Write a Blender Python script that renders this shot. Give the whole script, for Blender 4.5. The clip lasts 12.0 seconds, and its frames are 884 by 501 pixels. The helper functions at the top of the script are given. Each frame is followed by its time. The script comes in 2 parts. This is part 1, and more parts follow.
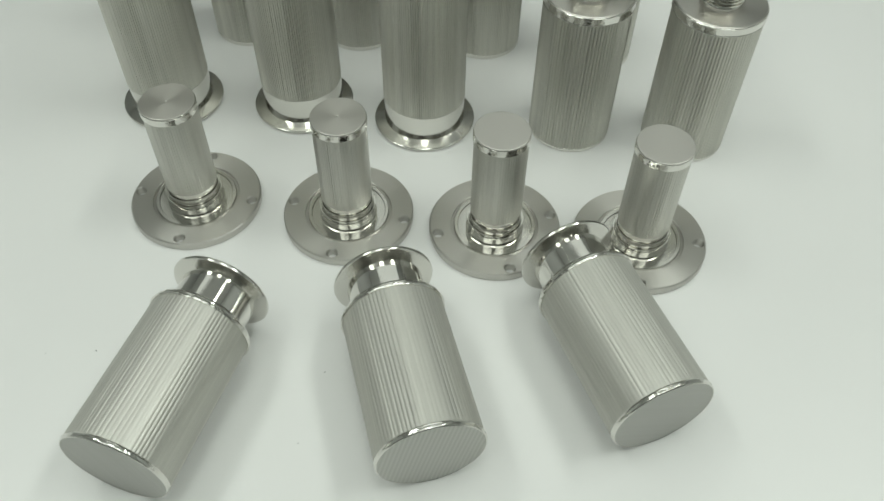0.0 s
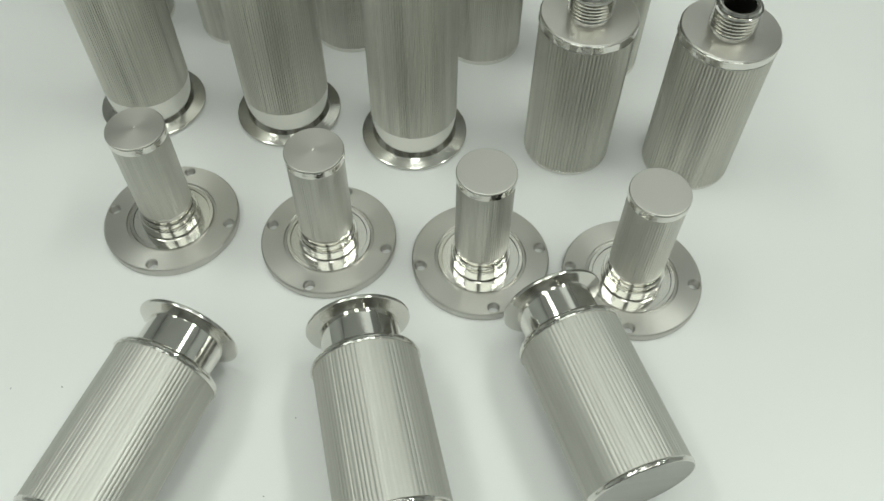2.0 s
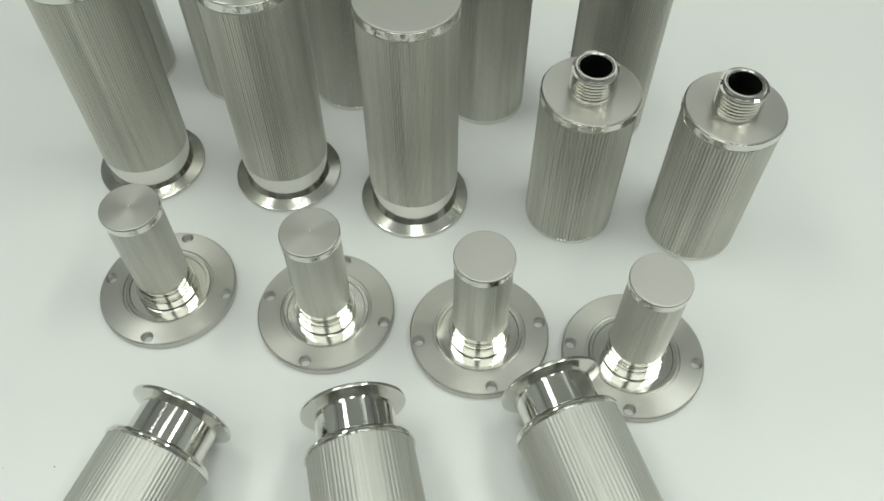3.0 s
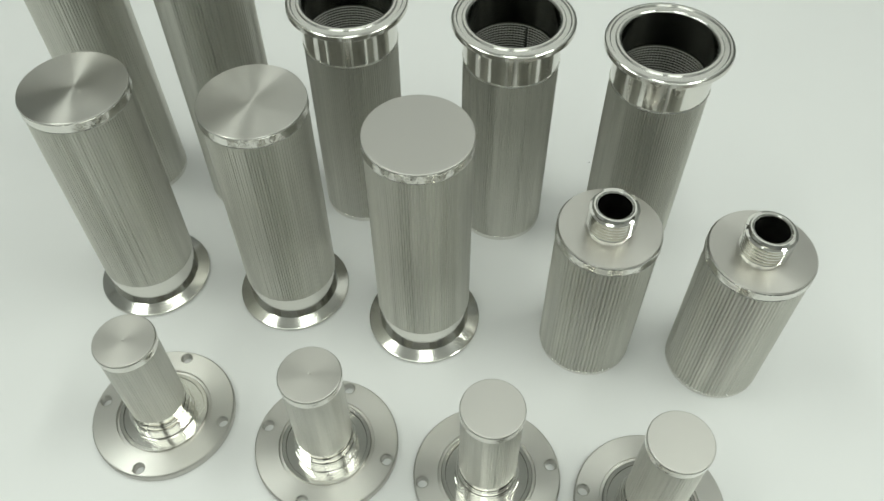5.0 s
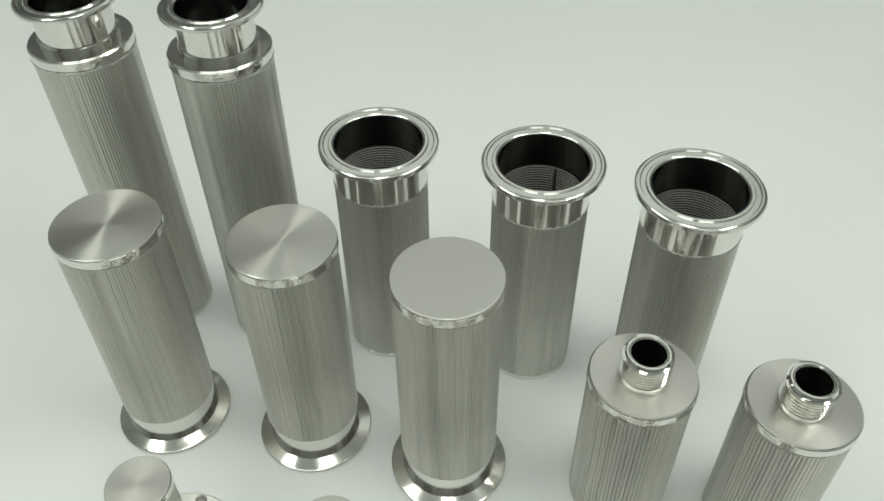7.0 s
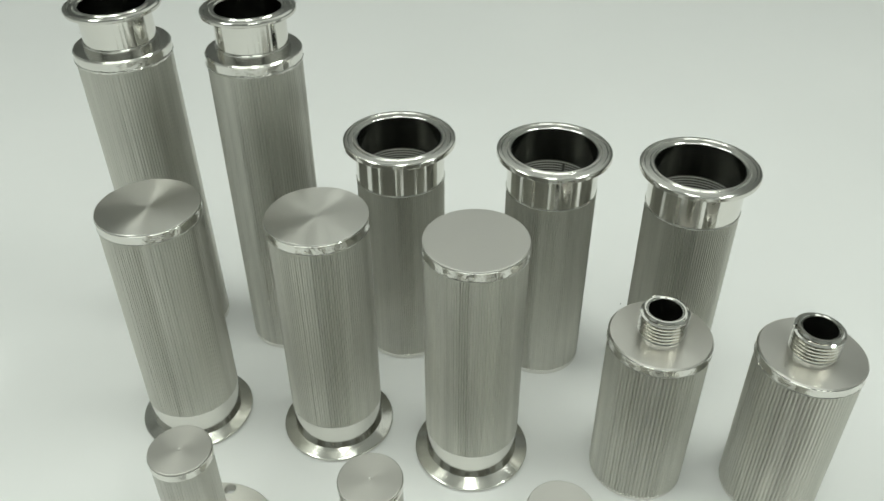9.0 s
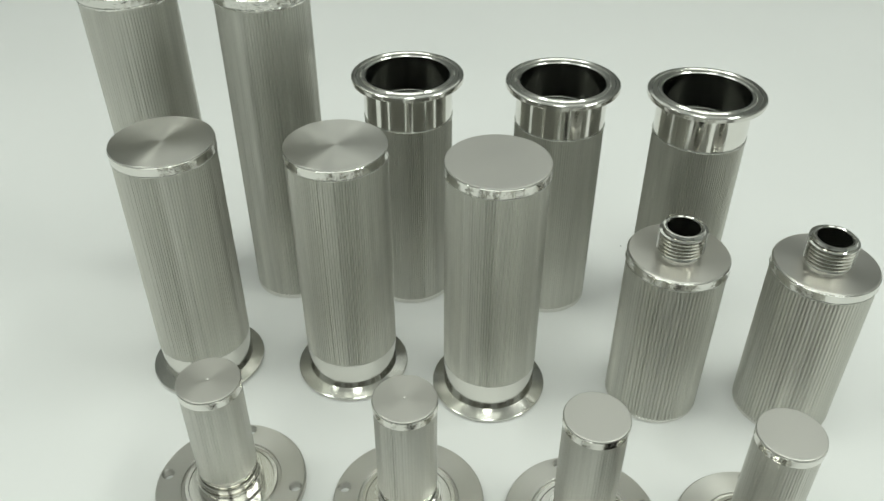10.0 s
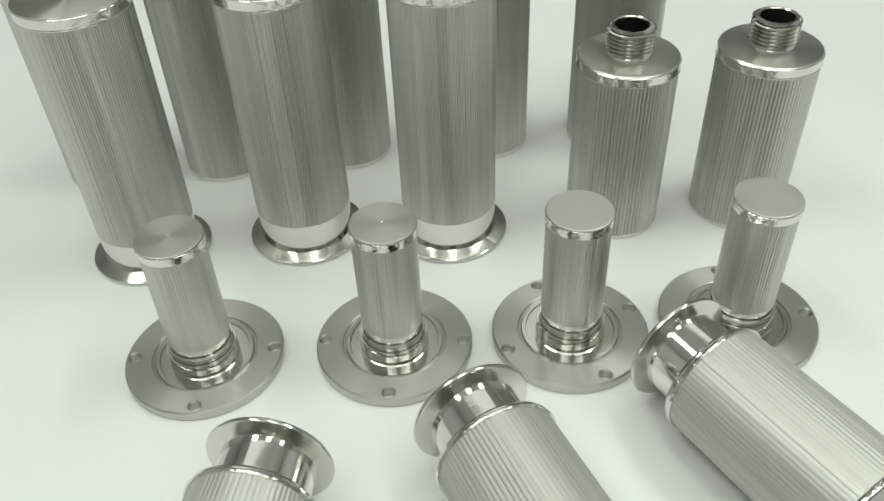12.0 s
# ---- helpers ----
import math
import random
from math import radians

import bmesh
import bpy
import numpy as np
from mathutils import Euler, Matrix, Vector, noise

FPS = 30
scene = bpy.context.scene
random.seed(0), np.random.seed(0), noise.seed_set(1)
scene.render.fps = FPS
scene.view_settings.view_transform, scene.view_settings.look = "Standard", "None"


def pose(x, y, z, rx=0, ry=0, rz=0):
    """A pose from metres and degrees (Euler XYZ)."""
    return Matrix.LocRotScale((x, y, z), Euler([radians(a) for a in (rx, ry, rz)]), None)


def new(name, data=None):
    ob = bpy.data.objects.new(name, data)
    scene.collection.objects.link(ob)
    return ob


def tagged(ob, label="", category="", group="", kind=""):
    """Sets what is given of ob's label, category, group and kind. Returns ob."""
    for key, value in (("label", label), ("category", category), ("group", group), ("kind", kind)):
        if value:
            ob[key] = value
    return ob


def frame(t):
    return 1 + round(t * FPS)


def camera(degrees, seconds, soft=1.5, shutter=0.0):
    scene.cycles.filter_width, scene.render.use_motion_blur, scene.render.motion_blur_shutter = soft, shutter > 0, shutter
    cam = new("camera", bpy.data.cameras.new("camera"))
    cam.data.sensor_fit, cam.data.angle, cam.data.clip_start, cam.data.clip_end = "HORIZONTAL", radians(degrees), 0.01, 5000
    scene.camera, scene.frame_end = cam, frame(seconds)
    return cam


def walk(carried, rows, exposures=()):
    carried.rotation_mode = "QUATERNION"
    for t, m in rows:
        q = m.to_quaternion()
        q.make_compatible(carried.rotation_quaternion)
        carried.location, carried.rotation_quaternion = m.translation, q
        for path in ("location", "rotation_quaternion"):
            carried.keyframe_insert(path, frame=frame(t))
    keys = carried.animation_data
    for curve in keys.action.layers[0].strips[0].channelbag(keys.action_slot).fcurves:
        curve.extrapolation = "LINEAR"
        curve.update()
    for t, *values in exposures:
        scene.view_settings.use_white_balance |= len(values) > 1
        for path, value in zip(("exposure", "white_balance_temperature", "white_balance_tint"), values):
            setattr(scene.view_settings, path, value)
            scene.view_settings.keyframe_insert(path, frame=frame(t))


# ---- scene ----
cam = camera(55.96, 12.0, soft=1.6)
TOP = 0.75  # height of the table top
EXPOSURE = [(0.0, -0.01), (2.5, 0.04), (5.5, 0.14), (7.0, 0.14), (9.5, 0.22), (12.0, 0.30)]
PATH = [
    (0.0, -0.0023, 0.0127, 0.3620, 0.505, -50.495, -0.475),
    (0.5, -0.0018, 0.0328, 0.3641, 0.702, -51.804, -0.428),
    (1.0, 0.0030, 0.0497, 0.3668, 1.252, -53.100, -0.459),
    (1.5, 0.0090, 0.0573, 0.3719, 1.762, -53.989, -0.551),
    (2.0, 0.0159, 0.0682, 0.3779, 2.528, -54.878, -0.383),
    (2.5, 0.0189, 0.0872, 0.3868, 2.928, -55.014, -0.213),
    (4.3, 0.0227, 0.1429, 0.4083, 4.512, -53.490, 0.161),
    (4.5, 0.0202, 0.1484, 0.4082, 4.701, -53.155, 0.056),
    (5.0, 0.0223, 0.1547, 0.4082, 5.327, -51.967, 0.157),
    (5.5, 0.0266, 0.1640, 0.4078, 6.199, -50.718, 0.420),
    (6.0, 0.0268, 0.1719, 0.4088, 6.601, -48.518, 0.429),
    (6.5, 0.0230, 0.1732, 0.4097, 6.775, -46.502, 0.454),
    (7.0, 0.0166, 0.1666, 0.4097, 6.919, -43.672, 0.484),
    (7.2, 0.0138, 0.1644, 0.4076, 6.918, -42.509, 0.414),
    (9.0, -0.0051, 0.1039, 0.3782, 4.393, -36.654, 0.215),
    (9.5, -0.0141, 0.0898, 0.3615, 2.966, -36.400, 0.175),
    (10.0, -0.0362, 0.0796, 0.3491, 0.847, -36.604, -0.068),
    (10.5, -0.0485, 0.0700, 0.3373, -2.115, -36.744, -0.036),
    (11.0, -0.0603, 0.0611, 0.3217, -6.104, -37.874, 0.931),
    (11.5, -0.0664, 0.0585, 0.3064, -8.431, -39.037, 1.806),
    (12.0, -0.0698, 0.0570, 0.2940, -9.601, -40.123, 2.052),
]
walk(cam, [(t, pose(x, y, TOP + z, 90 + pitch, roll, yaw)) for t, x, y, z, yaw, pitch, roll in PATH], EXPOSURE)

# ---- light ----
world = bpy.data.worlds.new("room_air")
scene.world = world
world.use_nodes = True
world.node_tree.nodes["Background"].inputs[0].default_value = (0.80, 0.86, 0.84, 1)
world.node_tree.nodes["Background"].inputs[1].default_value = 0.05

CEIL = 2.70
PANELS = [(-0.62, -0.72, 0.44, 3.4), (0.62, -0.72, 0.44, 3.4), (-1.02, 0.40, 0.18, 9.0), (0.00, 0.12, 0.14, 4.6), (1.08, 0.42, 0.11, 12.8)]  # place on the ceiling, half width, watts
LAMP_COLOUR = (0.93, 1.0, 0.92)


def ceiling_lamp(x, y, wide, long, watts):
    lamp = bpy.data.lights.new("panel_light", "AREA")
    lamp.shape, lamp.size, lamp.size_y = "RECTANGLE", wide, long
    lamp.energy, lamp.color = watts, LAMP_COLOUR
    new("panel_light", lamp).matrix_world = pose(x, y, CEIL - 0.045)


for px, py, half, watts in PANELS:
    ceiling_lamp(px, py, 2 * half, 1.16, watts)
# Unseen far panel, added so the flat steel tops mirror something bright.
ceiling_lamp(0.0, 2.45, 2.0, 2.0, 0.5)


# ---- materials ----
def material(name, rgb, rough=0.5, metal=0.0):
    m = bpy.data.materials.new(name)
    m.use_nodes = True
    b = m.node_tree.nodes["Principled BSDF"]
    b.inputs["Base Color"].default_value = (*rgb, 1)
    b.inputs["Roughness"].default_value = rough
    b.inputs["Metallic"].default_value = metal
    return m, m.node_tree, b


def noise_node(nt, scale, detail=3.0, stretch=(1, 1, 1), rough=0.55):
    co = nt.nodes.new("ShaderNodeTexCoord")
    mp = nt.nodes.new("ShaderNodeMapping")
    mp.inputs["Scale"].default_value = stretch
    n = nt.nodes.new("ShaderNodeTexNoise")
    n.inputs["Scale"].default_value, n.inputs["Detail"].default_value, n.inputs["Roughness"].default_value = scale, detail, rough
    nt.links.new(co.outputs["Object"], mp.inputs["Vector"])
    nt.links.new(mp.outputs["Vector"], n.inputs["Vector"])
    return n


def span(nt, source, lo, hi, a=0.0, b=1.0):
    r = nt.nodes.new("ShaderNodeMapRange")
    r.inputs["From Min"].default_value, r.inputs["From Max"].default_value = a, b
    r.inputs["To Min"].default_value, r.inputs["To Max"].default_value = lo, hi
    nt.links.new(source, r.inputs["Value"])
    return r.outputs["Result"]


def blend(nt, fac, c1, c2):
    x = nt.nodes.new("ShaderNodeMix")
    x.data_type = "RGBA"
    x.inputs["A"].default_value, x.inputs["B"].default_value = (*c1, 1), (*c2, 1)
    nt.links.new(fac, x.inputs["Factor"])
    return x.outputs["Result"]


def bump(nt, b, height, strength, distance):
    n = nt.nodes.new("ShaderNodeBump")
    n.inputs["Strength"].default_value, n.inputs["Distance"].default_value = strength, distance
    nt.links.new(height, n.inputs["Height"])
    nt.links.new(n.outputs["Normal"], b.inputs["Normal"])


def polished_steel():
    m, nt, b = material("polished_steel", (0.76, 0.75, 0.71), 0.08, 1.0)
    n = noise_node(nt, 60, 4)
    nt.links.new(span(nt, n.outputs["Fac"], 0.03, 0.11, 0.3, 0.7), b.inputs["Roughness"])
    lines = noise_node(nt, 140, 2, (1, 1, 14))
    bump(nt, b, lines.outputs["Fac"], 0.06, 0.0004)
    return m


def rim_steel():
    """Bright steel left slightly wavy by grinding back a weld."""
    m, nt, b = material("ground_rim_steel", (0.76, 0.75, 0.71), 0.09, 1.0)
    n = noise_node(nt, 190, 3, (1, 1, 1.6))
    bump(nt, b, n.outputs["Fac"], 0.32, 0.0016)
    return m


def turned_steel(name, aniso, rough, rgb, marks=0.012, patchy=0.05):
    m, nt, b = material(name, rgb, rough, 1.0)
    t = nt.nodes.new("ShaderNodeTangent")
    t.direction_type, t.axis = "RADIAL", "Z"
    nt.links.new(t.outputs["Tangent"], b.inputs["Tangent"])
    b.inputs["Anisotropic"].default_value = aniso
    b.inputs["Anisotropic Rotation"].default_value = 0.25  # tool marks run round the axis
    n = noise_node(nt, 45, 4)
    nt.links.new(span(nt, n.outputs["Fac"], rough - patchy, rough + patchy, 0.3, 0.7), b.inputs["Roughness"])
    nt.links.new(blend(nt, n.outputs["Fac"], tuple(0.93 * c for c in rgb), rgb), b.inputs["Base Color"])
    # fine concentric tool marks
    co = nt.nodes.new("ShaderNodeTexCoord")
    w = nt.nodes.new("ShaderNodeTexWave")
    w.wave_type, w.rings_direction = "RINGS", "Z"
    w.inputs["Scale"].default_value, w.inputs["Distortion"].default_value = 260, 0.3
    nt.links.new(co.outputs["Object"], w.inputs["Vector"])
    if marks:
        bump(nt, b, w.outputs["Fac"], marks, 0.0002)
    return m


def mesh_steel(name, rgb, rough, weave, strength, metal=1.0):
    """Sintered wire cloth: a fine weave over a dull grey metal, with faint upright streaks."""
    m, nt, b = material(name, rgb, rough, metal)
    co = nt.nodes.new("ShaderNodeTexCoord")
    w = nt.nodes.new("ShaderNodeTexWave")
    w.wave_type, w.bands_direction = "BANDS", "Z"
    w.inputs["Scale"].default_value, w.inputs["Distortion"].default_value = weave, 1.2
    w.inputs["Detail"].default_value, w.inputs["Detail Scale"].default_value = 2.0, 3.0
    nt.links.new(co.outputs["Object"], w.inputs["Vector"])
    grain = noise_node(nt, 1500, 2)
    streak = noise_node(nt, 420, 3, (1, 1, 0.035))
    stain = noise_node(nt, 110, 3, (1, 1, 0.06))
    add = nt.nodes.new("ShaderNodeMath")
    add.operation = "ADD"
    nt.links.new(w.outputs["Fac"], add.inputs[0])
    nt.links.new(grain.outputs["Fac"], add.inputs[1])
    bump(nt, b, add.outputs["Value"], strength, 0.0002)
    mixed = nt.nodes.new("ShaderNodeMath")
    mixed.operation = "MULTIPLY_ADD"
    mixed.inputs[1].default_value = 0.45
    nt.links.new(streak.outputs["Fac"], mixed.inputs[0])
    nt.links.new(span(nt, stain.outputs["Fac"], 0.0, 0.35, 0.3, 0.7), mixed.inputs[2])
    nt.links.new(blend(nt, mixed.outputs["Value"], tuple(0.72 * c for c in rgb), tuple(1.22 * c for c in rgb)), b.inputs["Base Color"])
    nt.links.new(span(nt, grain.outputs["Fac"], rough - 0.08, rough + 0.10, 0.3, 0.7), b.inputs["Roughness"])
    return m


STEEL = polished_steel()
BRIGHT = turned_steel("bright_turned_steel", 0.3, 0.22, (0.82, 0.81, 0.77))
TURNED = turned_steel("turned_steel", 0.85, 0.34, (0.68, 0.665, 0.625))
SATIN = turned_steel("satin_steel", 0.0, 0.46, (0.62, 0.605, 0.57))
FLANGE = turned_steel("machined_flange_steel", 0.70, 0.34, (0.60, 0.587, 0.552), 0.0, 0.01)
CLOTH = mesh_steel("pleated_wire_cloth", (0.625, 0.62, 0.57), 0.42, 430, 0.08)
CLOTH_FINE = mesh_steel("fine_wire_cloth", (0.59, 0.585, 0.545), 0.40, 620, 0.12)
CLOTH_LIGHT = mesh_steel("bright_wire_cloth", (0.61, 0.605, 0.56), 0.46, 420, 0.10, 0.6)
# Near-black colour holds the shade deep inside the filters.
SHADED_CORE = mesh_steel("shaded_core_steel", (0.05, 0.05, 0.045), 0.40, 900, 0.04)
SOFT_TURNED = turned_steel("worn_turned_steel", 0.45, 0.42, (0.56, 0.545, 0.51))
HUB = turned_steel("polished_hub_steel", 0.6, 0.13, (0.66, 0.65, 0.61), 0.0, 0.015)
LIP = turned_steel("satin_ferrule_lip", 0.75, 0.16, (0.72, 0.71, 0.67), 0.0, 0.015)
WIRE = material("core_wire_steel", (0.28, 0.278, 0.255), 0.35, 1.0)[0]
RIM = rim_steel()
BRUSHED = turned_steel("ring_brushed_steel", 0.60, 0.32, (0.68, 0.66, 0.62), 0.0, 0.01)


def face_steel():
    m, nt, b = material("brushed_end_plate", (0.46, 0.46, 0.44), 0.48, 1.0)
    n = noise_node(nt, 300, 2, (1, 0.02, 1))
    nt.links.new(span(nt, n.outputs["Fac"], 0.40, 0.56, 0.3, 0.7), b.inputs["Roughness"])
    nt.links.new(blend(nt, n.outputs["Fac"], (0.42, 0.42, 0.40), (0.49, 0.49, 0.465)), b.inputs["Base Color"])
    return m


FACE = face_steel()


def striped_face():
    """A plate with faint straight lines across its colour and relief."""
    m, nt, b = material("lined_end_plate", (0.46, 0.46, 0.44), 0.46, 1.0)
    co = nt.nodes.new("ShaderNodeTexCoord")
    mp = nt.nodes.new("ShaderNodeMapping")
    mp.inputs["Rotation"].default_value = (0, 0, radians(-14))
    w = nt.nodes.new("ShaderNodeTexWave")
    w.wave_type, w.bands_direction = "BANDS", "Y"
    w.inputs["Scale"].default_value, w.inputs["Distortion"].default_value, w.inputs["Detail Scale"].default_value = 150, 0.5, 0.4
    nt.links.new(co.outputs["Object"], mp.inputs["Vector"])
    nt.links.new(mp.outputs["Vector"], w.inputs["Vector"])
    nt.links.new(blend(nt, w.outputs["Fac"], (0.44, 0.44, 0.415), (0.51, 0.51, 0.485)), b.inputs["Base Color"])
    bump(nt, b, w.outputs["Fac"], 0.10, 0.0002)
    return m


FACE_LINED = striped_face()


def weld_steel():
    m, nt, b = material("weld_bead", (0.78, 0.77, 0.73), 0.16, 1.0)
    n = noise_node(nt, 420, 3)
    bump(nt, b, n.outputs["Fac"], 0.5, 0.0006)
    return m


WELD = weld_steel()
NIPPLE_BORE = turned_steel("nipple_bore_steel", 0.3, 0.18, (0.58, 0.575, 0.54), 0.0)
# Dark base colour stands for the shade that the ferrule bores mirror.
SHADED_BORE = turned_steel("shaded_bore_steel", 0.4, 0.20, (0.17, 0.173, 0.157), 0.0)


def table_white():
    m, nt, b = material("white_table_laminate", (0.80, 0.80, 0.79), 0.5)
    big, fine = noise_node(nt, 5, 4), noise_node(nt, 900, 2)
    nt.links.new(blend(nt, big.outputs["Fac"], (0.775, 0.78, 0.77), (0.825, 0.825, 0.815)), b.inputs["Base Color"])
    nt.links.new(span(nt, big.outputs["Fac"], 0.28, 0.38, 0.3, 0.7), b.inputs["Roughness"])
    bump(nt, b, fine.outputs["Fac"], 0.04, 0.0003)
    return m


def plaster(name, c1, c2, rough=0.85):
    m, nt, b = material(name, c1, rough)
    n, f = noise_node(nt, 2.5, 4), noise_node(nt, 120, 3)
    nt.links.new(blend(nt, n.outputs["Fac"], c1, c2), b.inputs["Base Color"])
    bump(nt, b, f.outputs["Fac"], 0.15, 0.002)
    return m


TABLE = table_white()
WALL = plaster("painted_wall", (0.58, 0.59, 0.58), (0.64, 0.65, 0.64))
GREY_WALL = plaster("grey_painted_wall", (0.34, 0.35, 0.34), (0.40, 0.41, 0.40))
CEILING = plaster("ceiling_paint", (0.83, 0.84, 0.82), (0.87, 0.87, 0.86))
FLOOR = plaster("pale_floor_vinyl", (0.64, 0.64, 0.63), (0.70, 0.70, 0.69), 0.5)
LEG = material("table_leg_paint", (0.55, 0.55, 0.54), 0.4)[0]
DUST = material("dark_dust", (0.16, 0.16, 0.15), 0.9)[0]
lamp_mat, lamp_nt, lamp_b = material("lamp_diffuser", (0.9, 0.9, 0.9), 0.6)
lamp_b.inputs["Emission Color"].default_value = (*LAMP_COLOUR, 1)
lamp_b.inputs["Emission Strength"].default_value = 0.45
FRAME_PAINT = material("lamp_frame_paint", (0.75, 0.75, 0.75), 0.4)[0]


# ---- mesh helpers ----
def mesh_of(name, bm, mat, smooth=32.0):
    bmesh.ops.recalc_face_normals(bm, faces=bm.faces)
    if smooth:
        for f in bm.faces:
            f.smooth = abs(f.normal.z) < 0.9999995
        for e in bm.edges:
            if len(e.link_faces) == 2:
                bend = e.calc_face_angle(0.0)
                flat = max(abs(f.normal.z) for f in e.link_faces) > 0.9999
                if bend > radians(smooth) or (flat and bend > 0.04):
                    e.smooth = False
    me = bpy.data.meshes.new(name)
    bm.to_mesh(me)
    bm.free()
    me.materials.append(mat)
    return me


def part(name, bm, mat, parent, label="", smooth=32.0):
    ob = new(name, mesh_of(name, bm, mat, smooth))
    ob.parent = parent
    if label:
        ob["label"] = label
    return ob


def holder(name, label, category, group):
    return tagged(new(name), label, category, group)


def lathe(profile, n=96, closed=True):
    """A turned solid: profile is a loop of (radius, height); radius 0 makes a pole."""
    loop = profile + profile[:1] if closed else profile
    full = []
    for (ra, za), (rb, zb) in zip(loop, loop[1:]):
        full.append((ra, za))
        size = math.hypot(rb - ra, zb - za)
        if size > 0.0008 and min(ra, rb) > 1e-6:
            for k in (0.00012 / size, 1 - 0.00012 / size):
                full.append((ra + (rb - ra) * k, za + (zb - za) * k))
    profile = full if closed else full + profile[-1:]
    bm = bmesh.new()
    rings = []
    for r, z in profile:
        if r < 1e-6:
            rings.append([bm.verts.new((0, 0, z))])
        else:
            rings.append([bm.verts.new((r * math.cos(2 * math.pi * i / n), r * math.sin(2 * math.pi * i / n), z)) for i in range(n)])
    pairs = list(zip(rings, rings[1:]))
    if closed:
        pairs.append((rings[-1], rings[0]))
    for a, b in pairs:
        if len(a) == 1 and len(b) == 1:
            continue
        for i in range(n):
            j = (i + 1) % n
            if len(a) == 1:
                bm.faces.new((a[0], b[i], b[j]))
            elif len(b) == 1:
                bm.faces.new((a[i], a[j], b[0]))
            else:
                bm.faces.new((a[i], a[j], b[j], b[i]))
    return bm


def disc(r, z0, z1, c=0.0004, n=96):
    """A solid round plate with small chamfers."""
    return lathe([(0, z0), (r - c, z0), (r, z0 + c), (r, z1 - c), (r - 0.3 * c, z1 - 0.3 * c), (r - c, z1), (0, z1)], n, closed=False)


def dished(r, z0, z1, dip, c=0.0004, n=96):
    """A round plate whose turned top sinks a little towards its centre."""
    top = [(q * (r - c), z1 - dip * (1 - q * q)) for q in (1.0, 0.85, 0.7, 0.55, 0.4, 0.2, 0.0)]
    return lathe([(0, z0), (r - c, z0), (r, z0 + c), (r, z1 - c), (r - 0.3 * c, z1 - 0.3 * c)] + top, n, closed=False)


def tube(r0, r1, z0, z1, c=0.0003, n=96):
    return lathe([(r0, z0), (r1 - c, z0), (r1, z0 + c), (r1, z1 - c), (r1 - c, z1), (r0, z1)], n)


def pleated(r, z0, z1, folds, depth, seed, uneven=0.25, wall=0.0012, steps=8, rows=14):
    """A pleated cloth sleeve: rounded outer folds with narrow valleys, a little uneven, and a plain inside."""
    rnd = random.Random(seed)
    bm = bmesh.new()
    prof, at = [], 0.0
    widths = [1 + rnd.uniform(-0.5, 0.5) * uneven for _ in range(folds)]
    total = sum(widths)
    for k in range(folds):
        # some stretches are pressed nearly flat, others stand out as ridges
        turn = 2 * math.pi * k / folds
        press = noise.noise((1.9 * math.cos(turn) + seed, 1.9 * math.sin(turn), 0.3)) + 0.5 * noise.noise((5 * math.cos(turn), 5 * math.sin(turn) + seed, 4.1))
        swell = min(max(0.72 + 1.0 * press, 0.28), 1.3)
        d, lift = swell * depth * (1 + rnd.uniform(-1.2, 1.2) * uneven), rnd.uniform(-0.5, 0.5) * uneven * depth
        for s in range(steps):
            u = s / steps
            prof.append((2 * math.pi * (at + widths[k] * u) / total, r + lift - d * (1 - abs(math.sin(math.pi * u)) ** 0.75)))
        at += widths[k]
    n = len(prof)
    rings = []
    for j in range(rows + 1):
        z = z0 + (z1 - z0) * j / rows
        ring = []
        for i, (a, q) in enumerate(prof):
            wob = 0.00005 * noise.noise((math.cos(a) * 9, math.sin(a) * 9, z * 60 + seed))
            ring.append(bm.verts.new(((q + wob) * math.cos(a + wob * 3), (q + wob) * math.sin(a + wob * 3), z)))
        rings.append(ring)
    inner = []
    for z in (z1, z0):
        inner.append([bm.verts.new(((r - depth - wall) * math.cos(a), (r - depth - wall) * math.sin(a), z)) for a, q in prof])
    loops = rings + inner + [rings[0]]
    for a, b in zip(loops, loops[1:]):
        for i in range(n):
            j = (i + 1) % n
            bm.faces.new((a[i], a[j], b[j], b[i]))
    return bm


def weld_ring(r, z, thick, seed, n=160):
    """A hand-run bead round a tube, lumpy along its length."""
    bm = bmesh.new()
    rings = []
    for i in range(n):
        a = 2 * math.pi * i / n
        s = thick * (1 + 0.35 * noise.noise((math.cos(a) * 14 + seed, math.sin(a) * 14, seed * 3.1)))
        h = z + 0.25 * thick * noise.noise((math.cos(a) * 6, math.sin(a) * 6 + seed, 7.7))
        rings.append([bm.verts.new(((r + s * math.cos(k * math.pi / 3)) * math.cos(a), (r + s * math.cos(k * math.pi / 3)) * math.sin(a),
                                    h + s * math.sin(k * math.pi / 3))) for k in range(6)])
    for i in range(n):
        a, b = rings[i], rings[(i + 1) % n]
        for k in range(6):
            bm.faces.new((a[k], a[(k + 1) % 6], b[(k + 1) % 6], b[k]))
    return bm


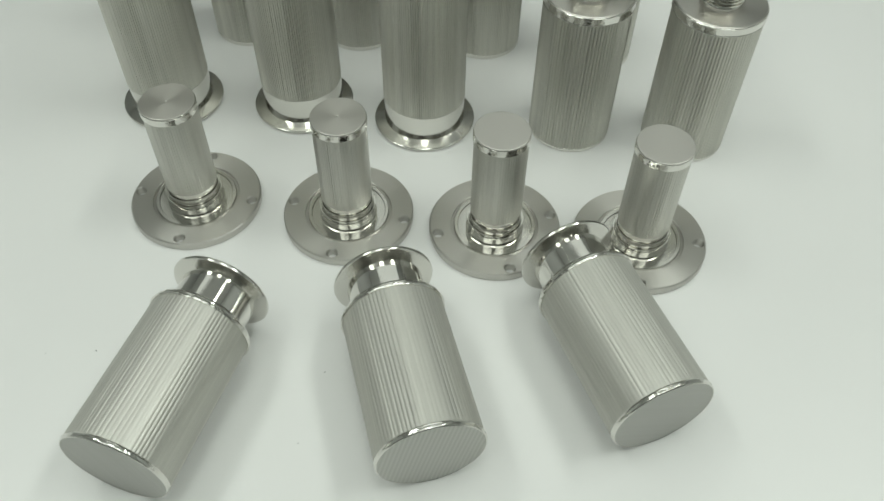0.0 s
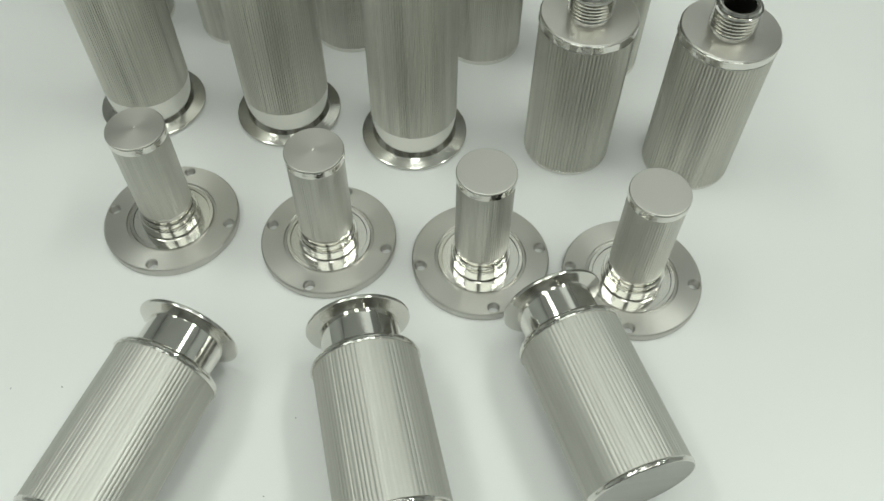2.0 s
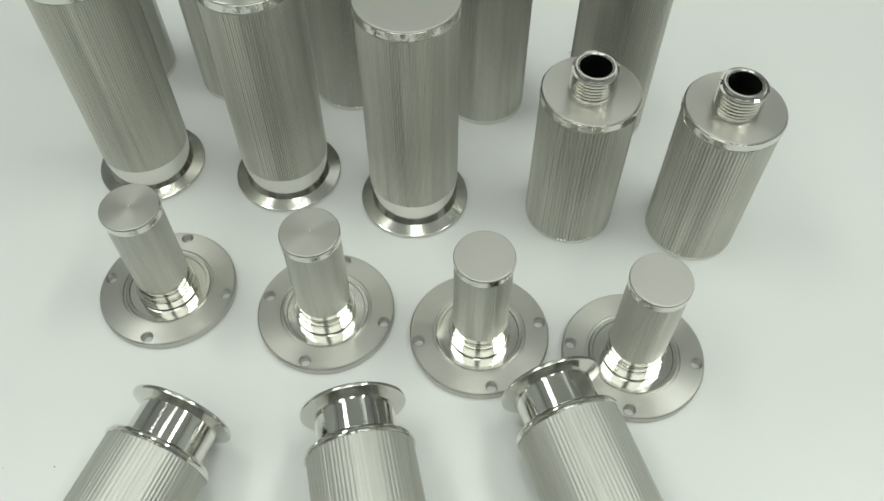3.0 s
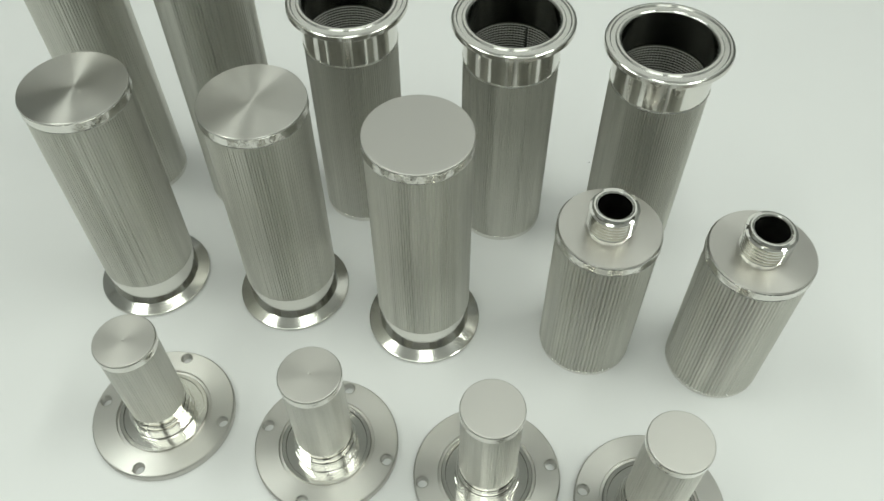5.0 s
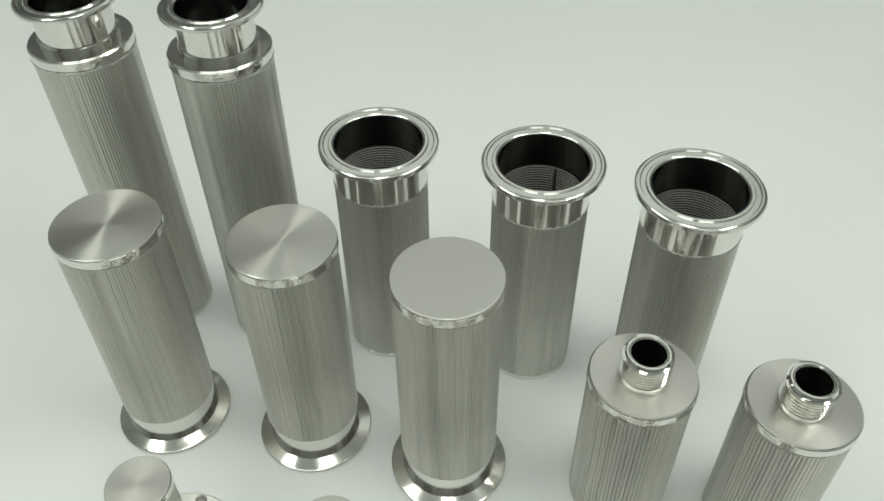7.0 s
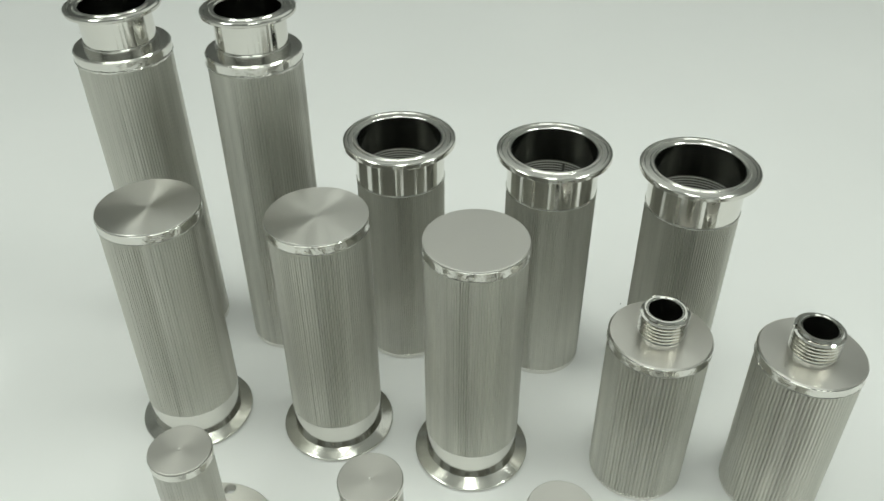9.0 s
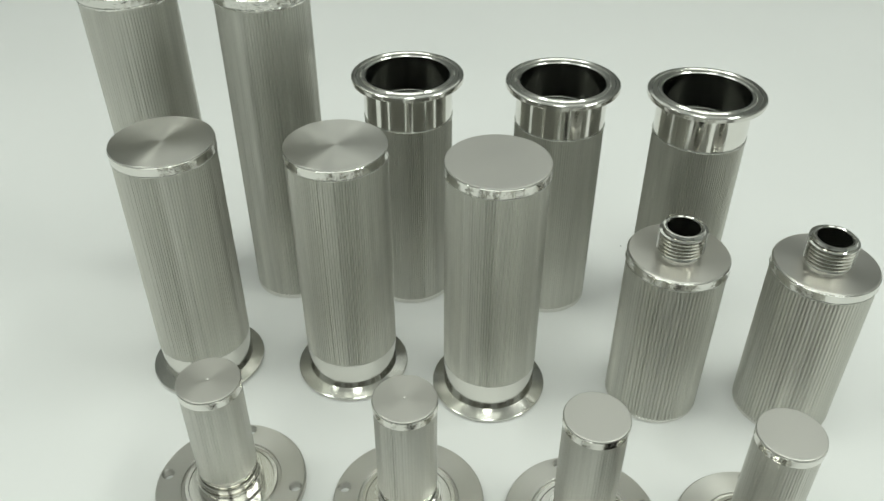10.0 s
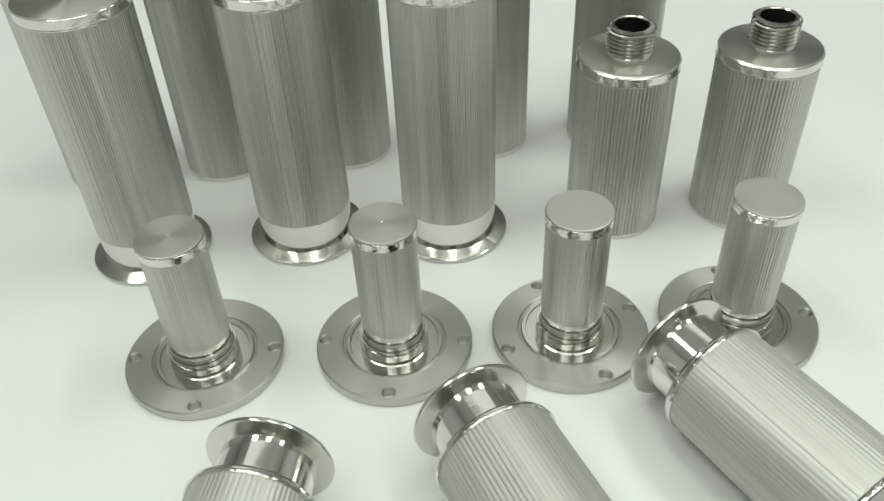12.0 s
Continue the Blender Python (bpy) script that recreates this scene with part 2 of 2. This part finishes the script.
def lip_profile(lip, neck, bore, edge):
    """The flange of a clamp ferrule, mating face at height 0: rounded face with a sealing groove, sloped back."""
    g = 0.5 * (lip + bore)
    return [
        (bore, 0.0006), (bore + 0.0003, 0.0002), (bore + 0.0008, 0.0), (g - 0.0020, 0.0), (g - 0.0013, 0.0007), (g + 0.0009, 0.0007), (g + 0.0015, 0.0),
        (lip - 0.0015, 0.0), (lip - 0.0007, 0.0002), (lip - 0.0002, 0.0006), (lip, 0.0012), (lip, edge - 0.0006), (lip - 0.0002, edge - 0.0002), (lip - 0.0006, edge),
        (neck - 0.0002, edge + 0.0019), (bore, edge + 0.0019)]


def neck_profile(neck, bore, edge, height):
    return [(bore, edge + 0.0010), (neck, edge + 0.0010), (neck, height), (bore, height)]


def ferrule(parent, lip, neck, bore, height, top=None, edge=0.0024, label="polished clamp ferrule"):
    """A clamp ferrule with its neck upwards, or hanging from the height given as top."""
    turn_over = (lambda p: p) if top is None else (lambda p: flipped(p, top))
    body = part("ferrule", lathe(turn_over(neck_profile(neck, bore + 0.0001, edge, height))), STEEL, parent, label)
    part("clamp_lip", lathe(turn_over(lip_profile(lip, neck, bore, edge))), LIP, body, "satin turned lip")


def flipped(profile, z):
    return [(r, z - h) for r, h in profile]


# ---- the room ----
def box(name, x0, x1, y0, y1, z0, z1, mat, bevel=0.0):
    bm = bmesh.new()
    bmesh.ops.create_cube(bm, size=1)
    for v in bm.verts:
        v.co = Vector(((x0 + x1) / 2 + v.co.x * (x1 - x0), (y0 + y1) / 2 + v.co.y * (y1 - y0), (z0 + z1) / 2 + v.co.z * (z1 - z0)))
    if bevel:
        bmesh.ops.bevel(bm, geom=bm.edges[:], offset=bevel, segments=3, affect="EDGES")
    return bm


def structure(name, label, *dims):
    ob = new(name, mesh_of(name, box(name, *dims[:-1], None), dims[-1], 0))
    return tagged(ob, label, name.split("_")[0], "", "structure")


X0, X1, Y0, Y1 = -2.3, 2.3, -1.9, 4.6
structure("floor", "plain pale vinyl floor of the room", X0, X1, Y0, Y1, -0.1, 0.0, FLOOR)
structure("ceiling", "plain white painted ceiling with light panels", X0, X1, Y0, Y1, CEIL, CEIL + 0.1, CEILING)
structure("wall_north", "plain pale painted wall", X0 - 0.12, X1 + 0.12, Y1, Y1 + 0.12, -0.1, CEIL + 0.1, WALL)
structure("wall_south", "plain grey painted wall", X0 - 0.12, X1 + 0.12, Y0 - 0.12, Y0, -0.1, CEIL + 0.1, GREY_WALL)
structure("wall_east", "plain pale painted wall", X1, X1 + 0.12, Y0, Y1, -0.1, CEIL + 0.1, WALL)
structure("wall_west", "plain pale painted wall", X0 - 0.12, X0, Y0, Y1, -0.1, CEIL + 0.1, WALL)

def light_panel(x, y, w, l, label):
    panel = tagged(new("ceiling_light"), label, "ceiling light", "ceiling lights")
    panel.location = (x, y, CEIL)
    part("diffuser", box("d", -w, w, -l, l, -0.040, -0.030, None), lamp_mat, panel, "glowing white diffuser", 0)
    for d in ((-w - 0.02, -w, -l - 0.02, l + 0.02), (w, w + 0.02, -l - 0.02, l + 0.02), (-w, w, -l - 0.02, -l), (-w, w, l, l + 0.02)):
        part("frame", box("f", *d, -0.042, 0.0, None), FRAME_PAINT, panel, "", 0)


for px, py, half, watts in PANELS:
    light_panel(px, py, half, 0.58, "white light panel on the ceiling")
# Glowing body of the added far panel, out of view.
light_panel(0.0, 2.45, 1.0, 1.0, "large unseen light panel added for the steel to mirror")

table = tagged(new("table"), "large plain white table under the steel filters", "table")
table.location = (0.0, 0.45, 0.0)
part("tabletop", box("t", -1.15, 1.15, -0.95, 1.15, TOP - 0.028, TOP, None, 0.002), TABLE, table, "smooth white laminate top", 30)
for lx, ly in ((-1.05, -0.85), (1.05, -0.85), (-1.05, 1.05), (1.05, 1.05)):
    part("leg", box("l", lx - 0.025, lx + 0.025, ly - 0.025, ly + 0.025, 0.0, TOP - 0.028, None, 0.003), LEG, table, "", 30)


# ---- the filters ----
def flange_plate(r, h, bolt_r, hole, bore, phase=0.0):
    """A round plate with four drilled holes right through it and a turned groove round its middle."""
    bm = bmesh.new()
    n, hn, c = 96, 24, 0.0004
    rim = 0.0250

    def ring(cx, cy, rad, z, k):
        return [bm.verts.new((cx + rad * math.cos(2 * math.pi * i / k), cy + rad * math.sin(2 * math.pi * i / k), z)) for i in range(k)]

    def wall(a, b):
        for i in range(len(a)):
            j = (i + 1) % len(a)
            bm.faces.new((a[i], a[j], b[j], b[i]))

    def edges(loop):
        return [bm.edges.get((loop[i], loop[(i + 1) % len(loop)])) or bm.edges.new((loop[i], loop[(i + 1) % len(loop)])) for i in range(len(loop))]

    spots = [(bolt_r * math.cos(phase + k * math.pi / 2), bolt_r * math.sin(phase + k * math.pi / 2)) for k in range(4)]
    outer = [ring(0, 0, q, z, n) for q, z in ((r - c, 0.0), (r, c), (r, h - 1.6 * c), (r - 1.6 * c, h))]
    for a, b in zip(outer, outer[1:]):
        wall(a, b)
    # rim of the groove, groove, raised middle, bore
    inner = [ring(0, 0, q, z, n) for q, z in ((rim, h), (rim - 0.0003, h - 0.0002), (rim - 0.0004, h - 0.0014), (bore, h - 0.0014), (bore, 0.0))]
    for a, b in zip(inner, inner[1:]):
        wall(a, b)
    top, bottom = edges(outer[-1]) + edges(inner[0]), edges(outer[0]) + edges(inner[-1])
    for cx, cy in spots:
        hs = [ring(cx, cy, q, z, hn) for q, z in ((hole + 1.6 * c, h), (hole, h - 1.6 * c), (hole, c), (hole + c, 0.0))]
        for a, b in zip(hs, hs[1:]):
            wall(a, b)
        top += edges(hs[0])
        bottom += edges(hs[-1])
    bmesh.ops.triangle_fill(bm, use_beauty=True, use_dissolve=False, edges=top)
    bmesh.ops.triangle_fill(bm, use_beauty=True, use_dissolve=False, edges=bottom)
    return bm


def flanged_filter(x, y, phase, cap_mat, seed, label):
    ob = holder("flanged_filter", label, "flanged filter", "flanged filters")
    ob.location = (x, y, TOP)
    pip = 0.0003 if cap_mat == SOFT_TURNED else 0.00002
    part("flange", flange_plate(0.0373, 0.0050, 0.0330, 0.0027, 0.0233, phase), FLANGE, ob, "round machined flange with four bolt holes")
    part("hub", lathe([(0.0120, 0.0003), (0.0232, 0.0003), (0.0232, 0.0046), (0.0229, 0.0050), (0.0212, 0.0050), (0.0209, 0.0044), (0.0120, 0.0043)]), HUB, ob, "polished raised middle of the flange")
    part("collar", lathe([(0.0120, 0.0030), (0.0120, 0.0205), (0.0141, 0.0205), (0.0142, 0.0203), (0.0142, 0.0170), (0.0141, 0.0168), (0.0136, 0.0168), (0.0136, 0.0160), (0.0149, 0.0160),
                          (0.0151, 0.0158), (0.0151, 0.0130), (0.0149, 0.0128), (0.0145, 0.0128), (0.0145, 0.0121), (0.0159, 0.0121), (0.0161, 0.0119), (0.0161, 0.0058), (0.0164, 0.0042)]),
         STEEL, ob, "polished stepped collar")
    part("sleeve", pleated(0.0144, 0.0196, 0.0735, 66, 0.00025, seed, 0.3), CLOTH_FINE, ob, "finely pleated grey wire mesh")
    part("end_cap", lathe([(0, 0.0725), (0.01426, 0.0725), (0.01466, 0.0729), (0.01466, 0.0760), (0.01454, 0.07628), (0.01426, 0.0764), (0.0008, 0.0764), (0.0003, 0.0764 - pip), (0, 0.0764 - pip)], closed=False),
         cap_mat, ob, "flat turned steel cap with a centre mark")
    part("cap_rim", tube(0.0142, 0.01485, 0.0713, 0.0757), RIM, ob, "polished rim of the cap")
    return ob


def capped_filter(x, y, turn, cap_mat, seed, label):
    """Stands on its open ferrule, closed cap upwards."""
    ob = holder("capped_filter", label, "filter cartridge", "capped filters standing on ferrules")
    ob.matrix_basis = pose(x, y, TOP, 0, 0, turn)
    ferrule(ob, 0.0320, 0.0254, 0.0238, 0.0215)
    part("sleeve", pleated(0.0256, 0.0212, 0.1450, 118, 0.00060, seed, 0.17), CLOTH, ob, "pleated grey wire mesh")
    part("weld_bead", weld_ring(0.0250, 0.0213, 0.0005, seed), WELD, ob)
    plate = dished(0.0258, 0.1440, 0.1481, 0.0006) if cap_mat == TURNED else disc(0.0258, 0.1440, 0.1481)
    part("end_cap", plate, cap_mat, ob, "turned steel cap")
    part("cap_rim", tube(0.0250, 0.0260, 0.1424, 0.1474), RIM, ob, "polished rim of the cap")
    part("weld_bead", weld_ring(0.0256, 0.1423, 0.0005, seed + 5), WELD, ob)
    return ob


def thread(r, depth, pitch, z0, z1, bore, n=64):
    """A cut screw thread as one helical strip round a bored pipe end."""
    bm = bmesh.new()
    turns = (z1 - z0) / pitch
    count = int(turns * n)
    strip = []
    for i in range(count + 1):
        a, z = 2 * math.pi * i / n, z0 + pitch * i / n - pitch / 2
        row = []
        for rr, dz in ((r - depth, 0.0), (r - depth, 0.12), (r - 0.1 * depth, 0.36), (r, 0.42), (r - 0.05 * depth, 0.60), (r - depth, 0.88), (r - depth, 1.0)):
            row.append(bm.verts.new((rr * math.cos(a), rr * math.sin(a), min(max(z + dz * pitch, z0), z1))))
        strip.append(row)
    for a, b in zip(strip, strip[1:]):
        for k in range(6):
            bm.faces.new((a[k], b[k], b[k + 1], a[k + 1]))
    return bm


def threaded_filter(x, y, turn, seed, label):
    ob = holder("threaded_filter", label, "filter cartridge", "filters with threaded ends")
    ob.matrix_basis = pose(x, y, TOP, 0, 0, turn)
    part("bottom_cap", disc(0.0252, 0.0, 0.0028, 0.0005), BRIGHT, ob, "thin steel base")
    part("sleeve", pleated(0.0253, 0.0018, 0.0965, 84, 0.00074, seed, 0.10), CLOTH, ob, "pleated grey wire mesh")
    part("top_cap", lathe([(0.0088, 0.0945), (0.0250, 0.0945), (0.0254, 0.0950), (0.0254, 0.0986), (0.0248, 0.0992), (0.0088, 0.0992)]), BRUSHED, ob, "satin steel top plate")
    part("cap_rim", tube(0.0247, 0.0257, 0.0938, 0.0985), RIM, ob, "polished welded rim")
    part("weld_bead", weld_ring(0.0253, 0.0938, 0.0006, seed), WELD, ob)
    part("bore", tube(0.0083, 0.0087, 0.0700, 0.1144, 0.0001, 64), NIPPLE_BORE, ob, "smooth bore of the nipple")
    nipple = part("threaded_nipple", lathe([(0.0087, 0.0940), (0.0110, 0.0940), (0.0110, 0.1006), (0.0104, 0.1014), (0.0100, 0.1020), (0.0100, 0.1136), (0.0107, 0.1137), (0.0100, 0.1149), (0.0092, 0.1149), (0.0088, 0.1145)]),
                  STEEL, ob, "bright steel pipe nipple")
    part("thread", thread(0.01195, 0.0019, 0.00200, 0.1016, 0.1140, 0.0081), STEEL, nipple, "cut screw thread", 28)
    return ob


CORES = {}


def ring_core(r, z0, z1, parent, dots=92, pitch=0.0017):
    """The inner core that shows down the open mouth: beaded wires round a tube with the inside's shade in its colour.
    """
    if r not in CORES:
        verts, faces, n, z = [], [], 2 * dots, z1 - 0.0006
        while z > z0:
            base = len(verts)
            for i in range(n):
                a, w = 2 * math.pi * i / n, 0.00058 if i % 2 else 0.00020
                for dr, dz in ((-w, 0.0), (0.0, w), (w, 0.0), (0.0, -w)):
                    verts.append(((r - 0.0006 + dr) * math.cos(a), (r - 0.0006 + dr) * math.sin(a), z + dz))
            for i in range(n):
                p, q = base + 4 * i, base + 4 * ((i + 1) % n)
                faces += [(p + k, q + k, q + (k + 1) % 4, p + (k + 1) % 4) for k in range(4)]
            z -= pitch
        me = bpy.data.meshes.new("wire_mesh")
        me.from_pydata(verts, [], faces)
        me.materials.append(WIRE)
        CORES[r] = me, mesh_of("inner_core", tube(r, r + 0.0006, z0, z1, 0.0001), SHADED_CORE)
    wires, back = CORES[r]
    ob = new("inner_core", back)
    ob.parent = parent
    ob["label"] = "backing tube coloured dark as the shade behind the wires"
    net = new("wire_mesh", wires)
    net.parent = ob
    net["label"] = "fine beaded steel wires"
    return ob


def open_filter(x, y, turn, seed, seam, label):
    """Stands on its closed end, open ferrule upwards."""
    ob = holder("open_filter", label, "filter cartridge", "open filters with ferrules")
    ob.matrix_basis = pose(x, y, TOP, 0, 0, turn)
    H, NECK = 0.1490, 0.0246
    part("bottom_cap", disc(0.0257, 0.0, 0.0034, 0.0004), BRIGHT, ob, "steel base plate")
    part("sleeve", pleated(0.0256, 0.0030, H - NECK + 0.0002, 124, 0.00070, seed, 0.12), CLOTH, ob, "pleated grey wire mesh")
    part("weld_bead", weld_ring(0.0254, H - NECK, 0.0006, seed), WELD, ob)
    ferrule(ob, 0.0320, 0.0255, 0.0240, NECK, H, 0.0034)
    part("bore", tube(0.0237, 0.02401, H - 0.0206, H - 0.0008, 0.0001), SHADED_BORE, ob, "ferrule bore with its deep shade in the colour")
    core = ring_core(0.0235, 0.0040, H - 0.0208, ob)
    # Closed end and seam take the same near-black, shade put into the colour.
    part("inner_base", disc(0.0225, 0.0036, 0.0050), SHADED_CORE, ob, "inside of the closed end, coloured dark as its shade")
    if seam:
        part("weld_seam", box("s", -0.0007, 0.0007, 0.0220, 0.0232, 0.05, H - 0.022, None, 0.0003), SHADED_CORE, core)
    return ob


def necked_filter(x, y, tilt, lean, turn, seed, label):
    ob = holder("necked_filter", label, "filter cartridge", "tallest filters with narrow necks")
    ob.matrix_basis = pose(x, y, TOP, tilt, lean, 0) @ pose(0, 0, 0, 0, 0, turn)
    S, H = 0.1985, 0.2213
    part("bottom_cap", disc(0.0257, 0.0, 0.0034, 0.0004), BRIGHT, ob, "steel base plate")
    part("sleeve", pleated(0.0256, 0.0030, S - 0.0055, 100, 0.00045, seed, 0.18), CLOTH, ob, "pleated grey wire mesh")
    part("shoulder_cap", lathe([(0.0180, S - 0.0065), (0.0252, S - 0.0065), (0.0258, S - 0.0060), (0.0258, S - 0.0006), (0.0252, S), (0.0180, S)]), LIP, ob, "bright turned shoulder plate")
    part("shoulder_rim", tube(0.0250, 0.0260, S - 0.0056, S - 0.0007), RIM, ob, "polished rim of the shoulder")
    part("weld_bead", weld_ring(0.0250, S - 0.0058, 0.0013, seed), WELD, ob, "lumpy weld")
    part("neck_ring", lathe([(0.0180, S - 0.001), (0.0200, S - 0.001), (0.0200, S + 0.0028), (0.0196, S + 0.0034), (0.0180, S + 0.0034)]), STEEL, ob)
    ferrule(ob, 0.02525, 0.0192, 0.0176, H - S + 0.001, H, 0.0028, "polished clamp ferrule with narrow neck")
    part("bore", tube(0.0173, 0.01761, S - 0.001, H - 0.0008, 0.0001), SHADED_BORE, ob, "ferrule bore with its deep shade in the colour")
    ring_core(0.0172, 0.0040, S - 0.002, ob, 66)
    return ob


def lying_filter(x, y, heading, roll, long, face_mat, seed, label):
    """Lies on its side; built along its own axis from the closed end plate to the ferrule."""
    ob = holder("lying_filter", label, "filter cartridge", "short filters lying on the table")
    ob.matrix_basis = pose(x, y, TOP + 0.0258, 0, 90, heading) @ pose(0, 0, 0, 0, 0, roll)
    L, H = long, long + 0.0215
    part("end_plate", lathe([(0.0, 0.0003), (0.0243, 0.0003), (0.0246, 0.0001), (0.0246, 0.004), (0.0, 0.004)], 96, closed=False), face_mat, ob, "flat brushed end plate")
    part("end_rim", lathe([(0.0244, 0.0003), (0.0248, 0.0), (0.0251, 0.0002), (0.0254, 0.0007), (0.0254, 0.0018), (0.0251, 0.0026), (0.0244, 0.0026)]), RIM, ob, "polished welded rim")
    part("weld_bead", weld_ring(0.0250, 0.0020, 0.0006, seed + 7), WELD, ob, "uneven bright weld")
    part("sleeve", pleated(0.0252, 0.0026, L - 0.0026, 78, 0.00023, seed, 0.25), CLOTH_LIGHT, ob, "pleated pale grey wire mesh")
    part("shoulder_ring", lathe([(0.0180, L - 0.0032), (0.0252, L - 0.0032), (0.0258, L - 0.0026), (0.0258, L - 0.0012), (0.0254, L - 0.0003), (0.0246, L + 0.0004), (0.0180, L + 0.0004)]),
         STEEL, ob, "polished shoulder plate")
    part("weld_bead", weld_ring(0.0253, L - 0.0026, 0.0009, seed), WELD, ob)
    part("weld_bead", weld_ring(0.0192, L + 0.0006, 0.0006, seed + 3), WELD, ob)
    ferrule(ob, 0.0255, 0.0192, 0.0176, H - L + 0.001, H, 0.0024, "polished clamp ferrule with narrow neck")
    return ob


flanged_filter(-0.1462, 0.3466, -0.0967, SOFT_TURNED, 11, 'small polished steel filter on a round four-hole flange')
flanged_filter(-0.0562, 0.3367, -0.2013, SOFT_TURNED, 12, 'small polished steel filter on a round four-hole flange')
flanged_filter(0.0279, 0.3274, 0.2289, SATIN, 13, 'small flanged steel filter with a plain satin cap')
flanged_filter(0.1094, 0.3190, -0.1277, SATIN, 14, 'small flanged steel filter beside a lying one, satin cap')
capped_filter(-0.1796, 0.4390, 37, TURNED, 21, 'tall pleated steel filter upside down on its clamp ferrule')
capped_filter(-0.0935, 0.4372, 74, TURNED, 22, 'tall pleated steel filter upside down on its clamp ferrule')
capped_filter(-0.0142, 0.4225, 111, SATIN, 23, 'tall satin-capped pleated steel filter upside down on its clamp ferrule')
threaded_filter(0.0784, 0.4170, 50, 31, 'short pleated steel filter with a threaded pipe nipple on top')
threaded_filter(0.1495, 0.4092, 100, 32, 'short pleated steel filter with a threaded pipe nipple on top')
open_filter(-0.0620, 0.5173, 61, 41, False, 'pleated steel filter standing with its open polished ferrule upwards')
open_filter(0.0252, 0.5095, -20, 42, True, 'pleated steel filter standing with its open polished ferrule upwards')
open_filter(0.1024, 0.4972, 183, 43, False, 'pleated steel filter standing with its open polished ferrule upwards')
necked_filter(-0.2128, 0.5265, 1.1, -0.3, 45, 51, 'tallest pleated steel filter with a narrow necked clamp ferrule')
necked_filter(-0.1400, 0.5210, 0.0, 0.0, 90, 52, 'tallest pleated steel filter with a narrow necked clamp ferrule')
lying_filter(-0.1420, 0.1663, 72.90, 70, 0.0799, FACE, 61, 'short pleated steel filter with a narrow ferrule lying on its side')
lying_filter(-0.0053, 0.1740, 105.29, 0, 0.0791, FACE_LINED, 62, 'short pleated steel filter with a narrow ferrule lying on its side')
lying_filter(0.0991, 0.1945, 111.18, 210, 0.0795, FACE, 63, 'short pleated steel filter with a narrow ferrule lying on its side')


# ---- dust on the table ----
def dust():
    bm = bmesh.new()
    for x, y, r in ((-0.203, 0.240, 0.0003), (-0.178, 0.242, 0.0005), (-0.069, 0.192, 0.0004), (0.084, 0.557, 0.0006), (-0.060, 0.231, 0.0004)):
        m = Matrix.Translation((x, y, TOP + 0.3 * r)) @ Euler((0, 0, x * 90)).to_matrix().to_4x4() @ Matrix.Diagonal((r, 0.7 * r, 0.35 * r, 1))
        bmesh.ops.create_icosphere(bm, subdivisions=1, radius=1, matrix=m)
    ob = new("dust_specks", mesh_of("dust_specks", bm, DUST))
    tagged(ob, "a few dark dust specks on the white table", "dust", "", "stuff")


dust()
